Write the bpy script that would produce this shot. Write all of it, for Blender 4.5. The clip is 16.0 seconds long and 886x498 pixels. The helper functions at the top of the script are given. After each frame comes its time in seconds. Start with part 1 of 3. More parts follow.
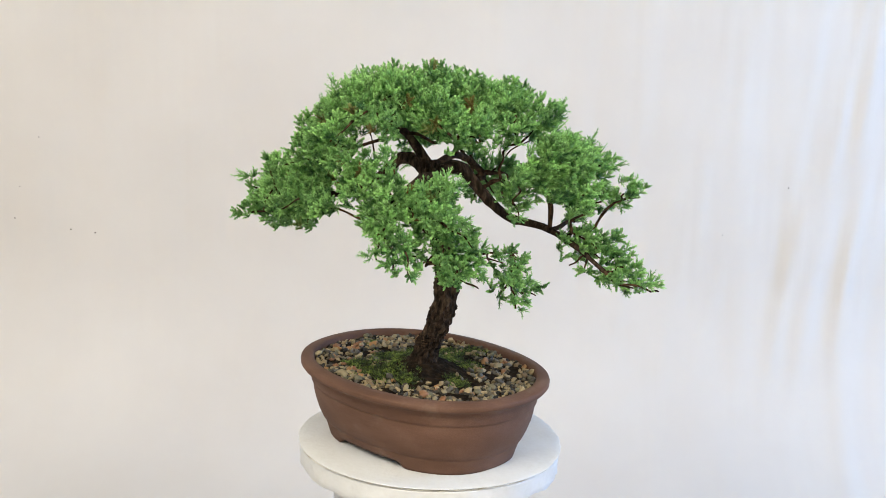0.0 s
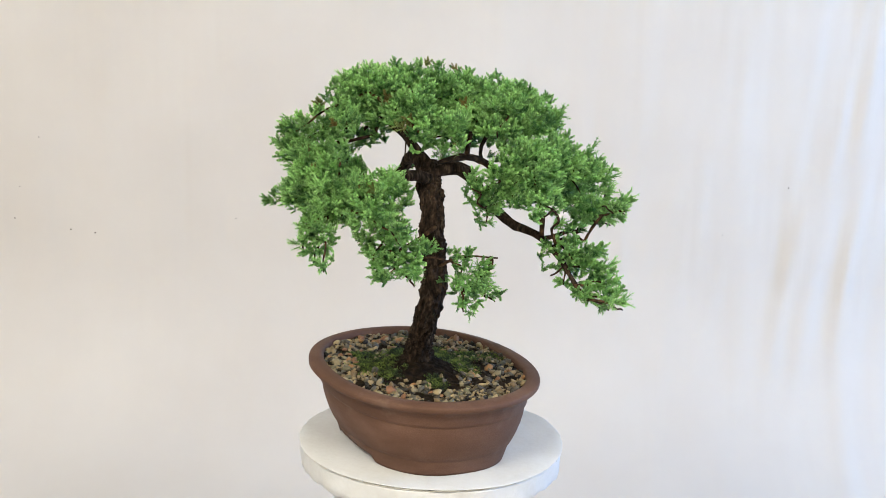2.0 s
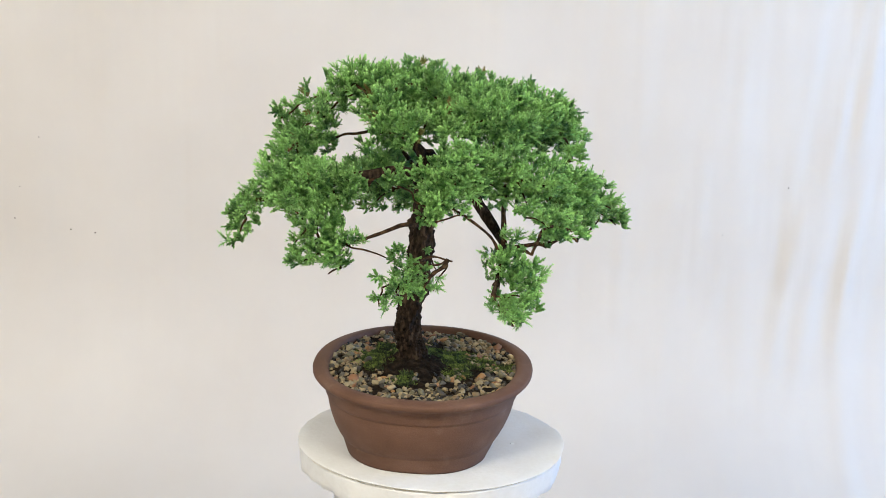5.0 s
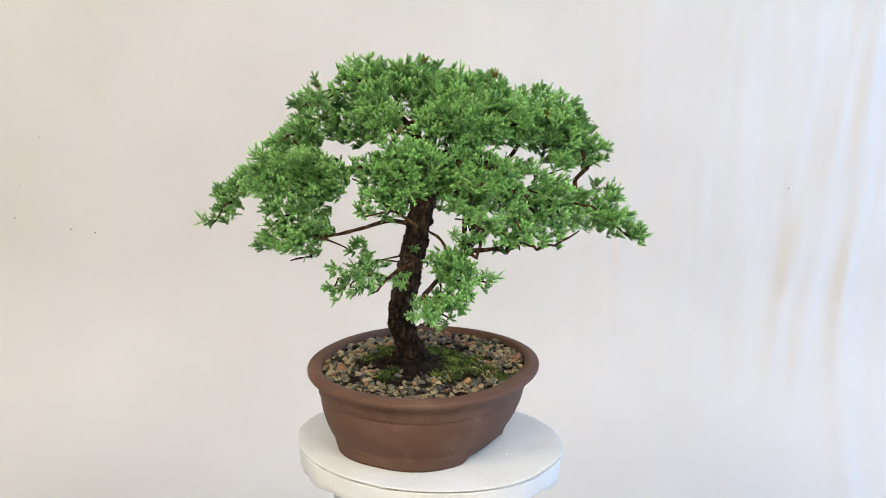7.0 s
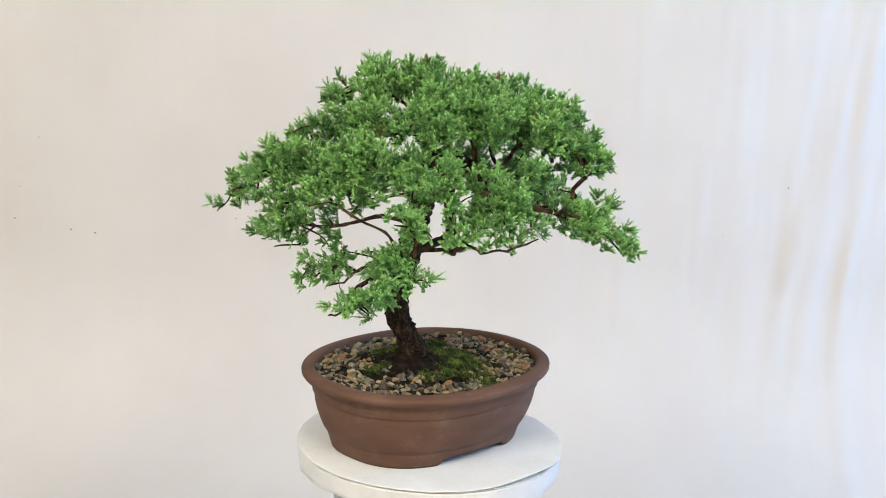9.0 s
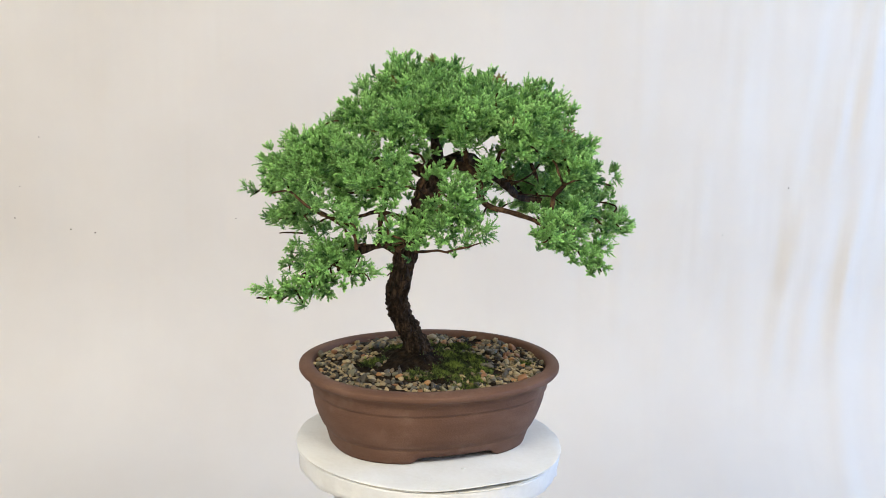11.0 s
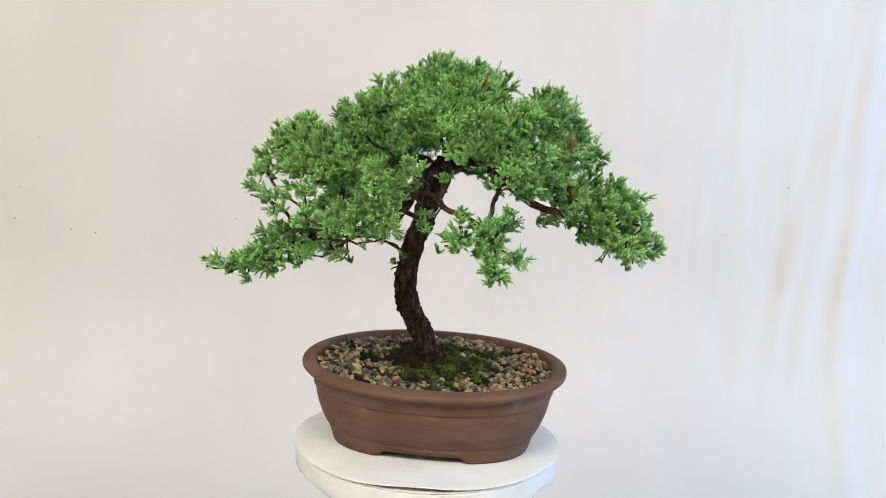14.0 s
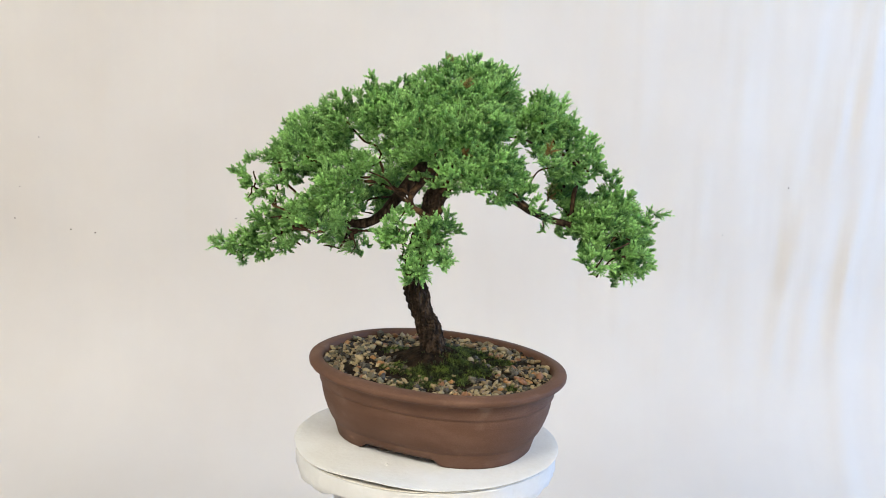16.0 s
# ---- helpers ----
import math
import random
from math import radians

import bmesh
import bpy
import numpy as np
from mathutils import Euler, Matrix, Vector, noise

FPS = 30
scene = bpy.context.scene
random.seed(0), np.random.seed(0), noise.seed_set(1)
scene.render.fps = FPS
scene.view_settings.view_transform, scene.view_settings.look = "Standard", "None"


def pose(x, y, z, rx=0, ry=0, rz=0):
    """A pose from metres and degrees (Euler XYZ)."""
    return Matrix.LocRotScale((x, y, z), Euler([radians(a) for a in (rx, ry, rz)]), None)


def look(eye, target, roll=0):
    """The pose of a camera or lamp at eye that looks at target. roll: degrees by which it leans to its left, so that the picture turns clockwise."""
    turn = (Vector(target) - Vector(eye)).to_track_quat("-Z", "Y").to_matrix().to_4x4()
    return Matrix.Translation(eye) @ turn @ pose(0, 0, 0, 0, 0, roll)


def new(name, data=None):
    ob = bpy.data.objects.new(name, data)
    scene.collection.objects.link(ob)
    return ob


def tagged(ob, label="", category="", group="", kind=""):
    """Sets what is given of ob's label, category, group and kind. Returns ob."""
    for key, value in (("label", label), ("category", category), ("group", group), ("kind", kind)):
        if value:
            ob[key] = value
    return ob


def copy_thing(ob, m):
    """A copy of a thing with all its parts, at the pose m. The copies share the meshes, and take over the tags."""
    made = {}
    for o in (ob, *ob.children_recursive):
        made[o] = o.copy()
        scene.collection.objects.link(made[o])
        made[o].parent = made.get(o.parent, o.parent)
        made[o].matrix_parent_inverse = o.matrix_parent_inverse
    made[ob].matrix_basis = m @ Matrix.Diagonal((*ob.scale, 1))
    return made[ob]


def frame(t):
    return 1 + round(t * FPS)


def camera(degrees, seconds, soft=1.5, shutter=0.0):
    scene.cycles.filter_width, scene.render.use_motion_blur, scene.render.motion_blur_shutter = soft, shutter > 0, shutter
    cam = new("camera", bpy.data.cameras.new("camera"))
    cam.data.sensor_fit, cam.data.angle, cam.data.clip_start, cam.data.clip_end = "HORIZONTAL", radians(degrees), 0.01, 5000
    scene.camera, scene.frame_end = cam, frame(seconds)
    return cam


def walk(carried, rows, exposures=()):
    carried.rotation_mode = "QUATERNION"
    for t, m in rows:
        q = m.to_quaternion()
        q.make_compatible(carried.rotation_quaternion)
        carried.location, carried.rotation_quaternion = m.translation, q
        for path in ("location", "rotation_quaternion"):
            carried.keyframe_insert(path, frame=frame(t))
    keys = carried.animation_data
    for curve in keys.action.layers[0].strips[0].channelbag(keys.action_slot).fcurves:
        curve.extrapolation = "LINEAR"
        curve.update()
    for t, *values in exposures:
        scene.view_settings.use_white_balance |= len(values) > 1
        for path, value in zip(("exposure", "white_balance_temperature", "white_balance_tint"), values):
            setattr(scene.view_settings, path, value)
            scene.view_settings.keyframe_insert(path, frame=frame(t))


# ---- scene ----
# The camera stands still, leaning a little to one side.
cam = camera(32.38, 16.0, soft=0.5)
EYE = Vector((0.0, -1.68, 0.638))
YAW, PITCH, LEAN = radians(0.27), radians(13.696), 2.55
AIM = EYE + Vector((math.sin(YAW) * math.cos(PITCH), math.cos(YAW) * math.cos(PITCH), -math.sin(PITCH)))
walk(cam, [(0.0, look(EYE, AIM, LEAN)), (16.0, look(EYE, AIM, LEAN))], exposures=[(0.0, 0.0), (16.0, 0.0)])

TURN_RATE = -10.3          # degrees a second, clockwise from above


def turn(t):
    return pose(0, 0, 0, 0, 0, TURN_RATE * (t - 8.0))


# ---- light: warm area lights added above, cool daylight from a window ----
world = bpy.data.worlds.new("room_dark")
scene.world = world
world.use_nodes = True
world.node_tree.nodes["Background"].inputs["Color"].default_value = (0.75, 0.85, 1.0, 1)
world.node_tree.nodes["Background"].inputs["Strength"].default_value = 0.3


def area_lamp(name, eye, target, sx, sy, power, colour):
    data = bpy.data.lights.new(name, "AREA")
    data.shape, data.size, data.size_y = "RECTANGLE", sx, sy
    data.energy, data.color = power, colour
    ob = new(name, data)
    ob.matrix_world = look(eye, target)
    return ob


# unseen key, added for the soft warm light from above left
area_lamp("added_overhead_light", (-1.2, -2.2, 2.5), (-0.1, 0.3, 0.1), 1.5, 1.2, 128, (1.0, 0.940, 0.790))
# unseen fill, added on the right to lift the tree's shadow off the cloth
area_lamp("added_overhead_light", (1.1, -2.2, 2.5), (0.1, 0.3, 0.1), 1.5, 1.2, 97, (1.0, 0.946, 0.808))
area_lamp("window_light", (2.42, 0.3, 0.72), (0.0, 0.9, 0.0), 1.3, 1.4, 56, (0.18, 0.46, 1.0))


# ---- materials ----
def material(name, colours, scale=40.0, rough=0.6, bump=0.2, fine=400.0, bump_depth=0.001, detail=6.0, spec=0.5, island=0.0, stretch=None):
    """Two scales of noise over a ramp of base colours, with fine relief."""
    m = bpy.data.materials.new(name)
    m.use_nodes = True
    nt = m.node_tree
    b = nt.nodes["Principled BSDF"]
    co = nt.nodes.new("ShaderNodeTexCoord")
    n1 = nt.nodes.new("ShaderNodeTexNoise")
    n1.inputs["Scale"].default_value, n1.inputs["Detail"].default_value = scale, detail
    n2 = nt.nodes.new("ShaderNodeTexNoise")
    n2.inputs["Scale"].default_value, n2.inputs["Detail"].default_value = fine, 4.0
    mix = nt.nodes.new("ShaderNodeMath")
    mix.operation = "MULTIPLY_ADD"
    mix.inputs[1].default_value, mix.inputs[2].default_value = 0.3, -0.15
    add = nt.nodes.new("ShaderNodeMath")
    add.operation = "ADD"
    ramp = nt.nodes.new("ShaderNodeValToRGB")
    while len(ramp.color_ramp.elements) < len(colours):
        ramp.color_ramp.elements.new(0.5)
    for k, (e, c) in enumerate(zip(ramp.color_ramp.elements, colours)):
        e.position = 0.3 + 0.4 * k / max(1, len(colours) - 1)
        e.color = (*c, 1)
    source = co.outputs["Object"]
    if stretch:
        mp = nt.nodes.new("ShaderNodeMapping")
        mp.inputs["Scale"].default_value = stretch
        nt.links.new(source, mp.inputs["Vector"])
        source = mp.outputs["Vector"]
    for n in (n1, n2):
        nt.links.new(source, n.inputs["Vector"])
    nt.links.new(n2.outputs["Fac"], mix.inputs[0])
    nt.links.new(n1.outputs["Fac"], add.inputs[0])
    nt.links.new(mix.outputs[0], add.inputs[1])
    last = add.outputs[0]
    if island:
        geo = nt.nodes.new("ShaderNodeNewGeometry")
        isl = nt.nodes.new("ShaderNodeMath")
        isl.operation = "MULTIPLY_ADD"
        isl.inputs[1].default_value, isl.inputs[2].default_value = island, -island / 2
        nt.links.new(geo.outputs["Random Per Island"], isl.inputs[0])
        add2 = nt.nodes.new("ShaderNodeMath")
        add2.operation = "ADD"
        nt.links.new(last, add2.inputs[0])
        nt.links.new(isl.outputs[0], add2.inputs[1])
        last = add2.outputs[0]
    nt.links.new(last, ramp.inputs["Fac"])
    nt.links.new(ramp.outputs["Color"], b.inputs["Base Color"])
    b.inputs["Roughness"].default_value = rough
    b.inputs["Specular IOR Level"].default_value = spec
    if bump:
        bp = nt.nodes.new("ShaderNodeBump")
        bp.inputs["Strength"].default_value, bp.inputs["Distance"].default_value = bump, bump_depth
        nt.links.new(n2.outputs["Fac"], bp.inputs["Height"])
        nt.links.new(bp.outputs["Normal"], b.inputs["Normal"])
    return m


def foliage_material():
    """Needles: blue-green at the foot of a shoot, fresh green at its tip, some shoots browned. Foot-to-tip contrast is
    pushed further, as shade between shoots and light on tips.
    """
    m = material("juniper_needles", [(0.030, 0.095, 0.033), (0.125, 0.29, 0.080), (0.25, 0.48, 0.135)], scale=55, rough=0.5, bump=0, fine=260, island=0.25, spec=0.35)
    nt = m.node_tree
    b = nt.nodes["Principled BSDF"]
    ramp = next(n for n in nt.nodes if n.type == "VALTORGB")
    at = nt.nodes.new("ShaderNodeAttribute")
    at.attribute_name = "growth"
    tip = nt.nodes.new("ShaderNodeMix")
    tip.data_type = "RGBA"
    # paler than new growth alone: light on the tips is in this colour too
    tip.inputs["B"].default_value = (0.47, 0.80, 0.27, 1)
    nt.links.new(at.outputs["Fac"], tip.inputs["Factor"])
    nt.links.new(ramp.outputs["Color"], tip.inputs["A"])
    dr = nt.nodes.new("ShaderNodeAttribute")
    dr.attribute_name = "dry"
    brown = nt.nodes.new("ShaderNodeMix")
    brown.data_type = "RGBA"
    brown.inputs["B"].default_value = (0.22, 0.10, 0.035, 1)
    nt.links.new(dr.outputs["Fac"], brown.inputs["Factor"])
    nt.links.new(tip.outputs["Result"], brown.inputs["A"])
    tip = brown
    nt.links.new(tip.outputs["Result"], b.inputs["Base Color"])
    tr = nt.nodes.new("ShaderNodeBsdfTranslucent")
    nt.links.new(tip.outputs["Result"], tr.inputs["Color"])
    ms = nt.nodes.new("ShaderNodeMixShader")
    ms.inputs[0].default_value = 0.12
    out = nt.nodes["Material Output"]
    nt.links.new(b.outputs[0], ms.inputs[1])
    nt.links.new(tr.outputs[0], ms.inputs[2])
    nt.links.new(ms.outputs[0], out.inputs["Surface"])
    return m


def stone_material():
    m = material("river_stone", [(0.05, 0.036, 0.022), (0.28, 0.22, 0.15)], scale=160, rough=0.55, bump=0.25, fine=900, bump_depth=0.0006)
    nt = m.node_tree
    b = nt.nodes["Principled BSDF"]
    ramp = next(n for n in nt.nodes if n.type == "VALTORGB")
    info = nt.nodes.new("ShaderNodeObjectInfo")
    kinds = nt.nodes.new("ShaderNodeValToRGB")
    kinds.color_ramp.interpolation = "CONSTANT"
    shades = [(0.26, 0.19, 0.09), (0.075, 0.066, 0.042), (0.33, 0.16, 0.05), (0.40, 0.31, 0.17), (0.030, 0.028, 0.025), (0.22, 0.09, 0.035), (0.28, 0.23, 0.13), (0.085, 0.080, 0.066), (0.13, 0.12, 0.068), (0.17, 0.11, 0.052)]
    while len(kinds.color_ramp.elements) < len(shades):
        kinds.color_ramp.elements.new(0.5)
    for k, (e, c) in enumerate(zip(kinds.color_ramp.elements, shades)):
        e.position, e.color = k / len(shades), (*c, 1)
    mix = nt.nodes.new("ShaderNodeMix")
    mix.data_type = "RGBA"
    mix.inputs["Factor"].default_value = 0.82
    nt.links.new(info.outputs["Random"], kinds.inputs["Fac"])
    nt.links.new(ramp.outputs["Color"], mix.inputs["A"])
    nt.links.new(kinds.outputs["Color"], mix.inputs["B"])
    nt.links.new(mix.outputs["Result"], b.inputs["Base Color"])
    return m


CLOTH = material("cotton_cloth", [(0.615, 0.57, 0.52), (0.66, 0.62, 0.572)], scale=3.0, rough=0.95, bump=0.12, fine=900, bump_depth=0.0006, spec=0.1)
PLASTER = material("white_plaster", [(0.70, 0.68, 0.64), (0.76, 0.74, 0.70)], scale=2.0, rough=0.9, bump=0.1, fine=150)
BOARDS = material("pale_floor", [(0.30, 0.24, 0.18), (0.38, 0.31, 0.24)], scale=4.0, rough=0.6, bump=0.1)
WHITE_CARD = material("white_painted_card", [(0.615, 0.615, 0.61), (0.66, 0.665, 0.67), (0.69, 0.70, 0.715)], scale=14.0, rough=0.9, bump=0.35, fine=180, spec=0.15, bump_depth=0.0015)
CARD_EDGE = material("worn_card_edge", [(0.42, 0.38, 0.30), (0.66, 0.64, 0.58), (0.72, 0.71, 0.68)], scale=45.0, rough=0.8, bump=0.3, fine=300)
CLAY = material("brown_clay", [(0.100, 0.050, 0.032), (0.116, 0.059, 0.039), (0.142, 0.077, 0.053)], scale=22.0, rough=0.7, bump=0.45, fine=420, bump_depth=0.0007, spec=0.25, stretch=(1, 1, 2.2))
SOIL = material("dark_soil", [(0.006, 0.0045, 0.0035), (0.013, 0.009, 0.006), (0.03, 0.02, 0.012)], scale=120, rough=0.95, bump=0.8, fine=600, bump_depth=0.002, spec=0.08)
MOSS = material("moss", [(0.010, 0.014, 0.004), (0.040, 0.066, 0.013), (0.20, 0.27, 0.045)], scale=90, rough=0.8, bump=0, fine=500, island=0.3)
BARK = material("juniper_bark", [(0.008, 0.006, 0.004), (0.030, 0.020, 0.014), (0.085, 0.058, 0.038)], scale=210, rough=0.9, bump=0.9, fine=520, bump_depth=0.002, spec=0.1, stretch=(1, 1, 0.3))
TWIG = material("twig_bark", [(0.018, 0.011, 0.008), (0.05, 0.03, 0.018), (0.12, 0.07, 0.035)], scale=160, rough=0.9, bump=0.6, fine=600, spec=0.1)


def worn_clay():
    """Turning lines round the clay, and pale mineral dust in small blotches."""
    nt = CLAY.node_tree
    b = nt.nodes["Principled BSDF"]
    ramp = next(n for n in nt.nodes if n.type == "VALTORGB")
    co = next(n for n in nt.nodes if n.type == "TEX_COORD")
    mp = nt.nodes.new("ShaderNodeMapping")
    mp.inputs["Scale"].default_value = (6, 6, 260)
    lines = nt.nodes.new("ShaderNodeTexNoise")
    lines.inputs["Scale"].default_value, lines.inputs["Detail"].default_value = 1.0, 3.0
    dust = nt.nodes.new("ShaderNodeTexNoise")
    dust.inputs["Scale"].default_value, dust.inputs["Detail"].default_value = 34.0, 8.0
    cut = nt.nodes.new("ShaderNodeMapRange")
    for key, value in (("From Min", 0.60), ("From Max", 0.78), ("To Min", 0.0), ("To Max", 0.32)):
        cut.inputs[key].default_value = value
    mix = nt.nodes.new("ShaderNodeMix")
    mix.data_type = "RGBA"
    mix.inputs["B"].default_value = (0.27, 0.19, 0.145, 1)
    bump = nt.nodes.new("ShaderNodeBump")
    bump.inputs["Strength"].default_value, bump.inputs["Distance"].default_value = 0.35, 0.0012
    old = b.inputs["Normal"].links[0].from_socket
    nt.links.new(co.outputs["Object"], mp.inputs["Vector"])
    nt.links.new(mp.outputs["Vector"], lines.inputs["Vector"])
    nt.links.new(co.outputs["Object"], dust.inputs["Vector"])
    nt.links.new(dust.outputs["Fac"], cut.inputs["Value"])
    nt.links.new(cut.outputs["Result"], mix.inputs["Factor"])
    nt.links.new(ramp.outputs["Color"], mix.inputs["A"])
    nt.links.new(mix.outputs["Result"], b.inputs["Base Color"])
    nt.links.new(lines.outputs["Fac"], bump.inputs["Height"])
    nt.links.new(old, bump.inputs["Normal"])
    nt.links.new(bump.outputs["Normal"], b.inputs["Normal"])


worn_clay()
NEEDLES = foliage_material()
STONE = stone_material()
GLASS = bpy.data.materials.new("window_glass")
GLASS.use_nodes = True
GLASS.node_tree.nodes["Principled BSDF"].inputs["Transmission Weight"].default_value = 1.0
GLASS.node_tree.nodes["Principled BSDF"].inputs["Roughness"].default_value = 0.02
HOUSING_WHITE = bpy.data.materials.new("housing_white")
HOUSING_WHITE.use_nodes = True
HOUSING_WHITE.node_tree.nodes["Principled BSDF"].inputs["Base Color"].default_value = (0.9, 0.88, 0.84, 1)


# ---- mesh helpers ----
def mesh_object(name, verts, faces, mat, parent=None, smooth=False, label=""):
    me = bpy.data.meshes.new(name)
    me.from_pydata(verts, [], faces)
    me.materials.append(mat)
    if smooth:
        me.polygons.foreach_set("use_smooth", [True] * len(me.polygons))
    me.update()
    ob = new(name, me)
    if parent:
        ob.parent = parent
    if label:
        ob["label"] = label
    return ob


def part(name, bm, mat, parent=None, label="", smooth=False):
    me = bpy.data.meshes.new(name)
    bm.to_mesh(me)
    bm.free()
    me.materials.append(mat)
    if smooth:
        me.polygons.foreach_set("use_smooth", [True] * len(me.polygons))
    ob = new(name, me)
    if parent:
        ob.parent = parent
    if label:
        ob["label"] = label
    return ob


def box(x0, y0, z0, x1, y1, z1, bm=None, bevel=0.0):
    bm = bm or bmesh.new()
    r = bmesh.ops.create_cube(bm, size=1.0, matrix=Matrix.LocRotScale(((x0 + x1) / 2, (y0 + y1) / 2, (z0 + z1) / 2), None, (x1 - x0, y1 - y0, z1 - z0)))
    if bevel:
        edges = list({e for v in r["verts"] for e in v.link_edges})
        bmesh.ops.bevel(bm, geom=edges, offset=bevel, segments=2, affect="EDGES")
    return bm


def loft(rings, close_start=False, close_end=False):
    """Rings of equally many points joined into one skin."""
    n = len(rings[0])
    verts = [p for r in rings for p in r]
    faces = []
    for k in range(len(rings) - 1):
        for i in range(n):
            j = (i + 1) % n
            faces.append((k * n + i, k * n + j, (k + 1) * n + j, (k + 1) * n + i))
    if close_start:
        faces.append(tuple(range(n))[::-1])
    if close_end:
        faces.append(tuple((len(rings) - 1) * n + i for i in range(n)))
    return verts, faces


def tube(points, radii, sides=8, rough=0.0, seed=0.0, freq=120.0, flakes=0.0):
    """A tapered, knobbly limb along points."""
    pts = [Vector(p) for p in points]
    rings = []
    side = Vector((0.31, 0.95, 0.1))
    for k, p in enumerate(pts):
        d = (pts[min(k + 1, len(pts) - 1)] - pts[max(k - 1, 0)]).normalized()
        u = (side - d * side.dot(d)).normalized()
        v = d.cross(u)
        ring = []
        for i in range(sides):
            a = 2 * math.pi * i / sides
            w = u * math.cos(a) + v * math.sin(a)
            q = p + w * radii[k]
            r = radii[k] * (1 + rough * noise.noise(Vector((q.x * freq + seed, q.y * freq, q.z * freq * 0.45))))
            if flakes:
                r += radii[k] * flakes * (abs(noise.noise(Vector((q.x * 420, q.y * 420, q.z * 48)))) - 0.2 + 0.7 * max(0.0, noise.noise(q * 260) - 0.2) + 0.14 * noise.noise(Vector((q.x * 700, q.y * 700, q.z * 300))))
            ring.append(p + w * r)
        rings.append(ring)
        side = u
    return loft(rings, True, True)


def smooth_line(points, steps):
    """A Catmull-Rom line through points."""
    p = [Vector(q) for q in points]
    p = [2 * p[0] - p[1]] + p + [2 * p[-1] - p[-2]]
    out = []
    for k in range(1, len(p) - 2):
        for s in range(steps):
            t = s / steps
            a, b, c, d = p[k - 1], p[k], p[k + 1], p[k + 2]
            out.append(0.5 * (2 * b + (c - a) * t + (2 * a - 5 * b + 4 * c - d) * t * t + (3 * b - a - 3 * c + d) * t ** 3))
    out.append(p[-2])
    return out


# ---- unseen room added round the set, white inside to bounce the light ----
FLOOR_Z = -0.62
X0, X1, Y0, Y1, CEIL = -2.5, 2.5, -3.4, 2.1, 2.62
tagged(part("floor", box(X0 - 0.1, Y0 - 0.1, FLOOR_Z - 0.1, X1 + 0.1, Y1 + 0.1, FLOOR_Z), BOARDS), "pale wooden floor under the hanging cloth", "floor", kind="structure")
tagged(part("ceiling", box(X0 - 0.1, Y0 - 0.1, CEIL, X1 + 0.1, Y1 + 0.1, CEIL + 0.1), PLASTER), "plain unseen white ceiling added to bounce light", "ceiling", kind="structure")
tagged(part("wall_north", box(X0, Y1, FLOOR_Z, X1, Y1 + 0.1, CEIL), PLASTER), "plain unseen white wall added behind the cloth", "wall", kind="structure")
tagged(part("wall_south", box(X0, Y0 - 0.1, FLOOR_Z, X1, Y0, CEIL), PLASTER), "plain unseen white wall added to bounce light", "wall", kind="structure")
tagged(part("wall_west", box(X0 - 0.1, Y0 - 0.1, FLOOR_Z, X0, Y1 + 0.1, CEIL), PLASTER), "plain unseen white wall added to bounce light", "wall", kind="structure")
bm = box(X1, Y0 - 0.1, FLOOR_Z, X1 + 0.1, -0.6, CEIL)
box(X1, 0.8, FLOOR_Z, X1 + 0.1, Y1 + 0.1, CEIL, bm)
box(X1, -0.6, FLOOR_Z, X1 + 0.1, 0.8, -0.05, bm)
box(X1, -0.6, 1.55, X1 + 0.1, 0.8, CEIL, bm)
tagged(part("wall_east", bm, PLASTER), "plain unseen white wall added with a window opening", "wall", kind="structure")
window = tagged(new("window_1"), "white-framed window giving cool daylight", "window", kind="structure")
for a, b_, c, d in ((-0.6, -0.05, -0.55, 1.55), (0.75, -0.05, 0.8, 1.55), (-0.55, -0.05, 0.75, 0.0), (-0.55, 1.5, 0.75, 1.55), (0.08, 0.0, 0.12, 1.5)):
    part("window_frame", box(X1 + 0.02, a, b_, X1 + 0.08, c, d), WHITE_CARD, window)
for a, c in ((-0.55, 0.08), (0.12, 0.75)):
    p = part("pane", box(X1 + 0.045, a, 0.0, X1 + 0.051, c, 1.5), GLASS, window)
    p.visible_shadow = False
# unseen housings added on the ceiling over the two overhead lights
lamp = tagged(new("ceiling_lamp"), "unseen white lamp housing added over the overhead lights", "lamp", "lamps on the ceiling")
part("housing", box(-0.8, -0.6, -0.04, 0.8, 0.6, -0.002, bevel=0.01), HOUSING_WHITE, lamp)
lamp.location = (-1.2, -2.2, CEIL)
copy_thing(lamp, pose(1.1, -2.2, CEIL))


# ---- the cloth backdrop ----
def fold(x, z, x0, lean, amp, width, z0=-9.0, z1=9.0, soft=0.12):
    """One soft crease that runs down the cloth."""
    u = (x - x0 - lean * (z - 0.1) - 0.012 * noise.noise(Vector((x0 * 17, z * 2.6, 5.0)))) / (width * (1.0 + 0.6 * noise.noise(Vector((x0 * 23, z * 1.9, 7.0)))))
    fade = 1.0 / (1.0 + math.exp(-(z - z0) / soft)) / (1.0 + math.exp((z - z1) / soft))
    return amp * math.exp(-u * u) * fade


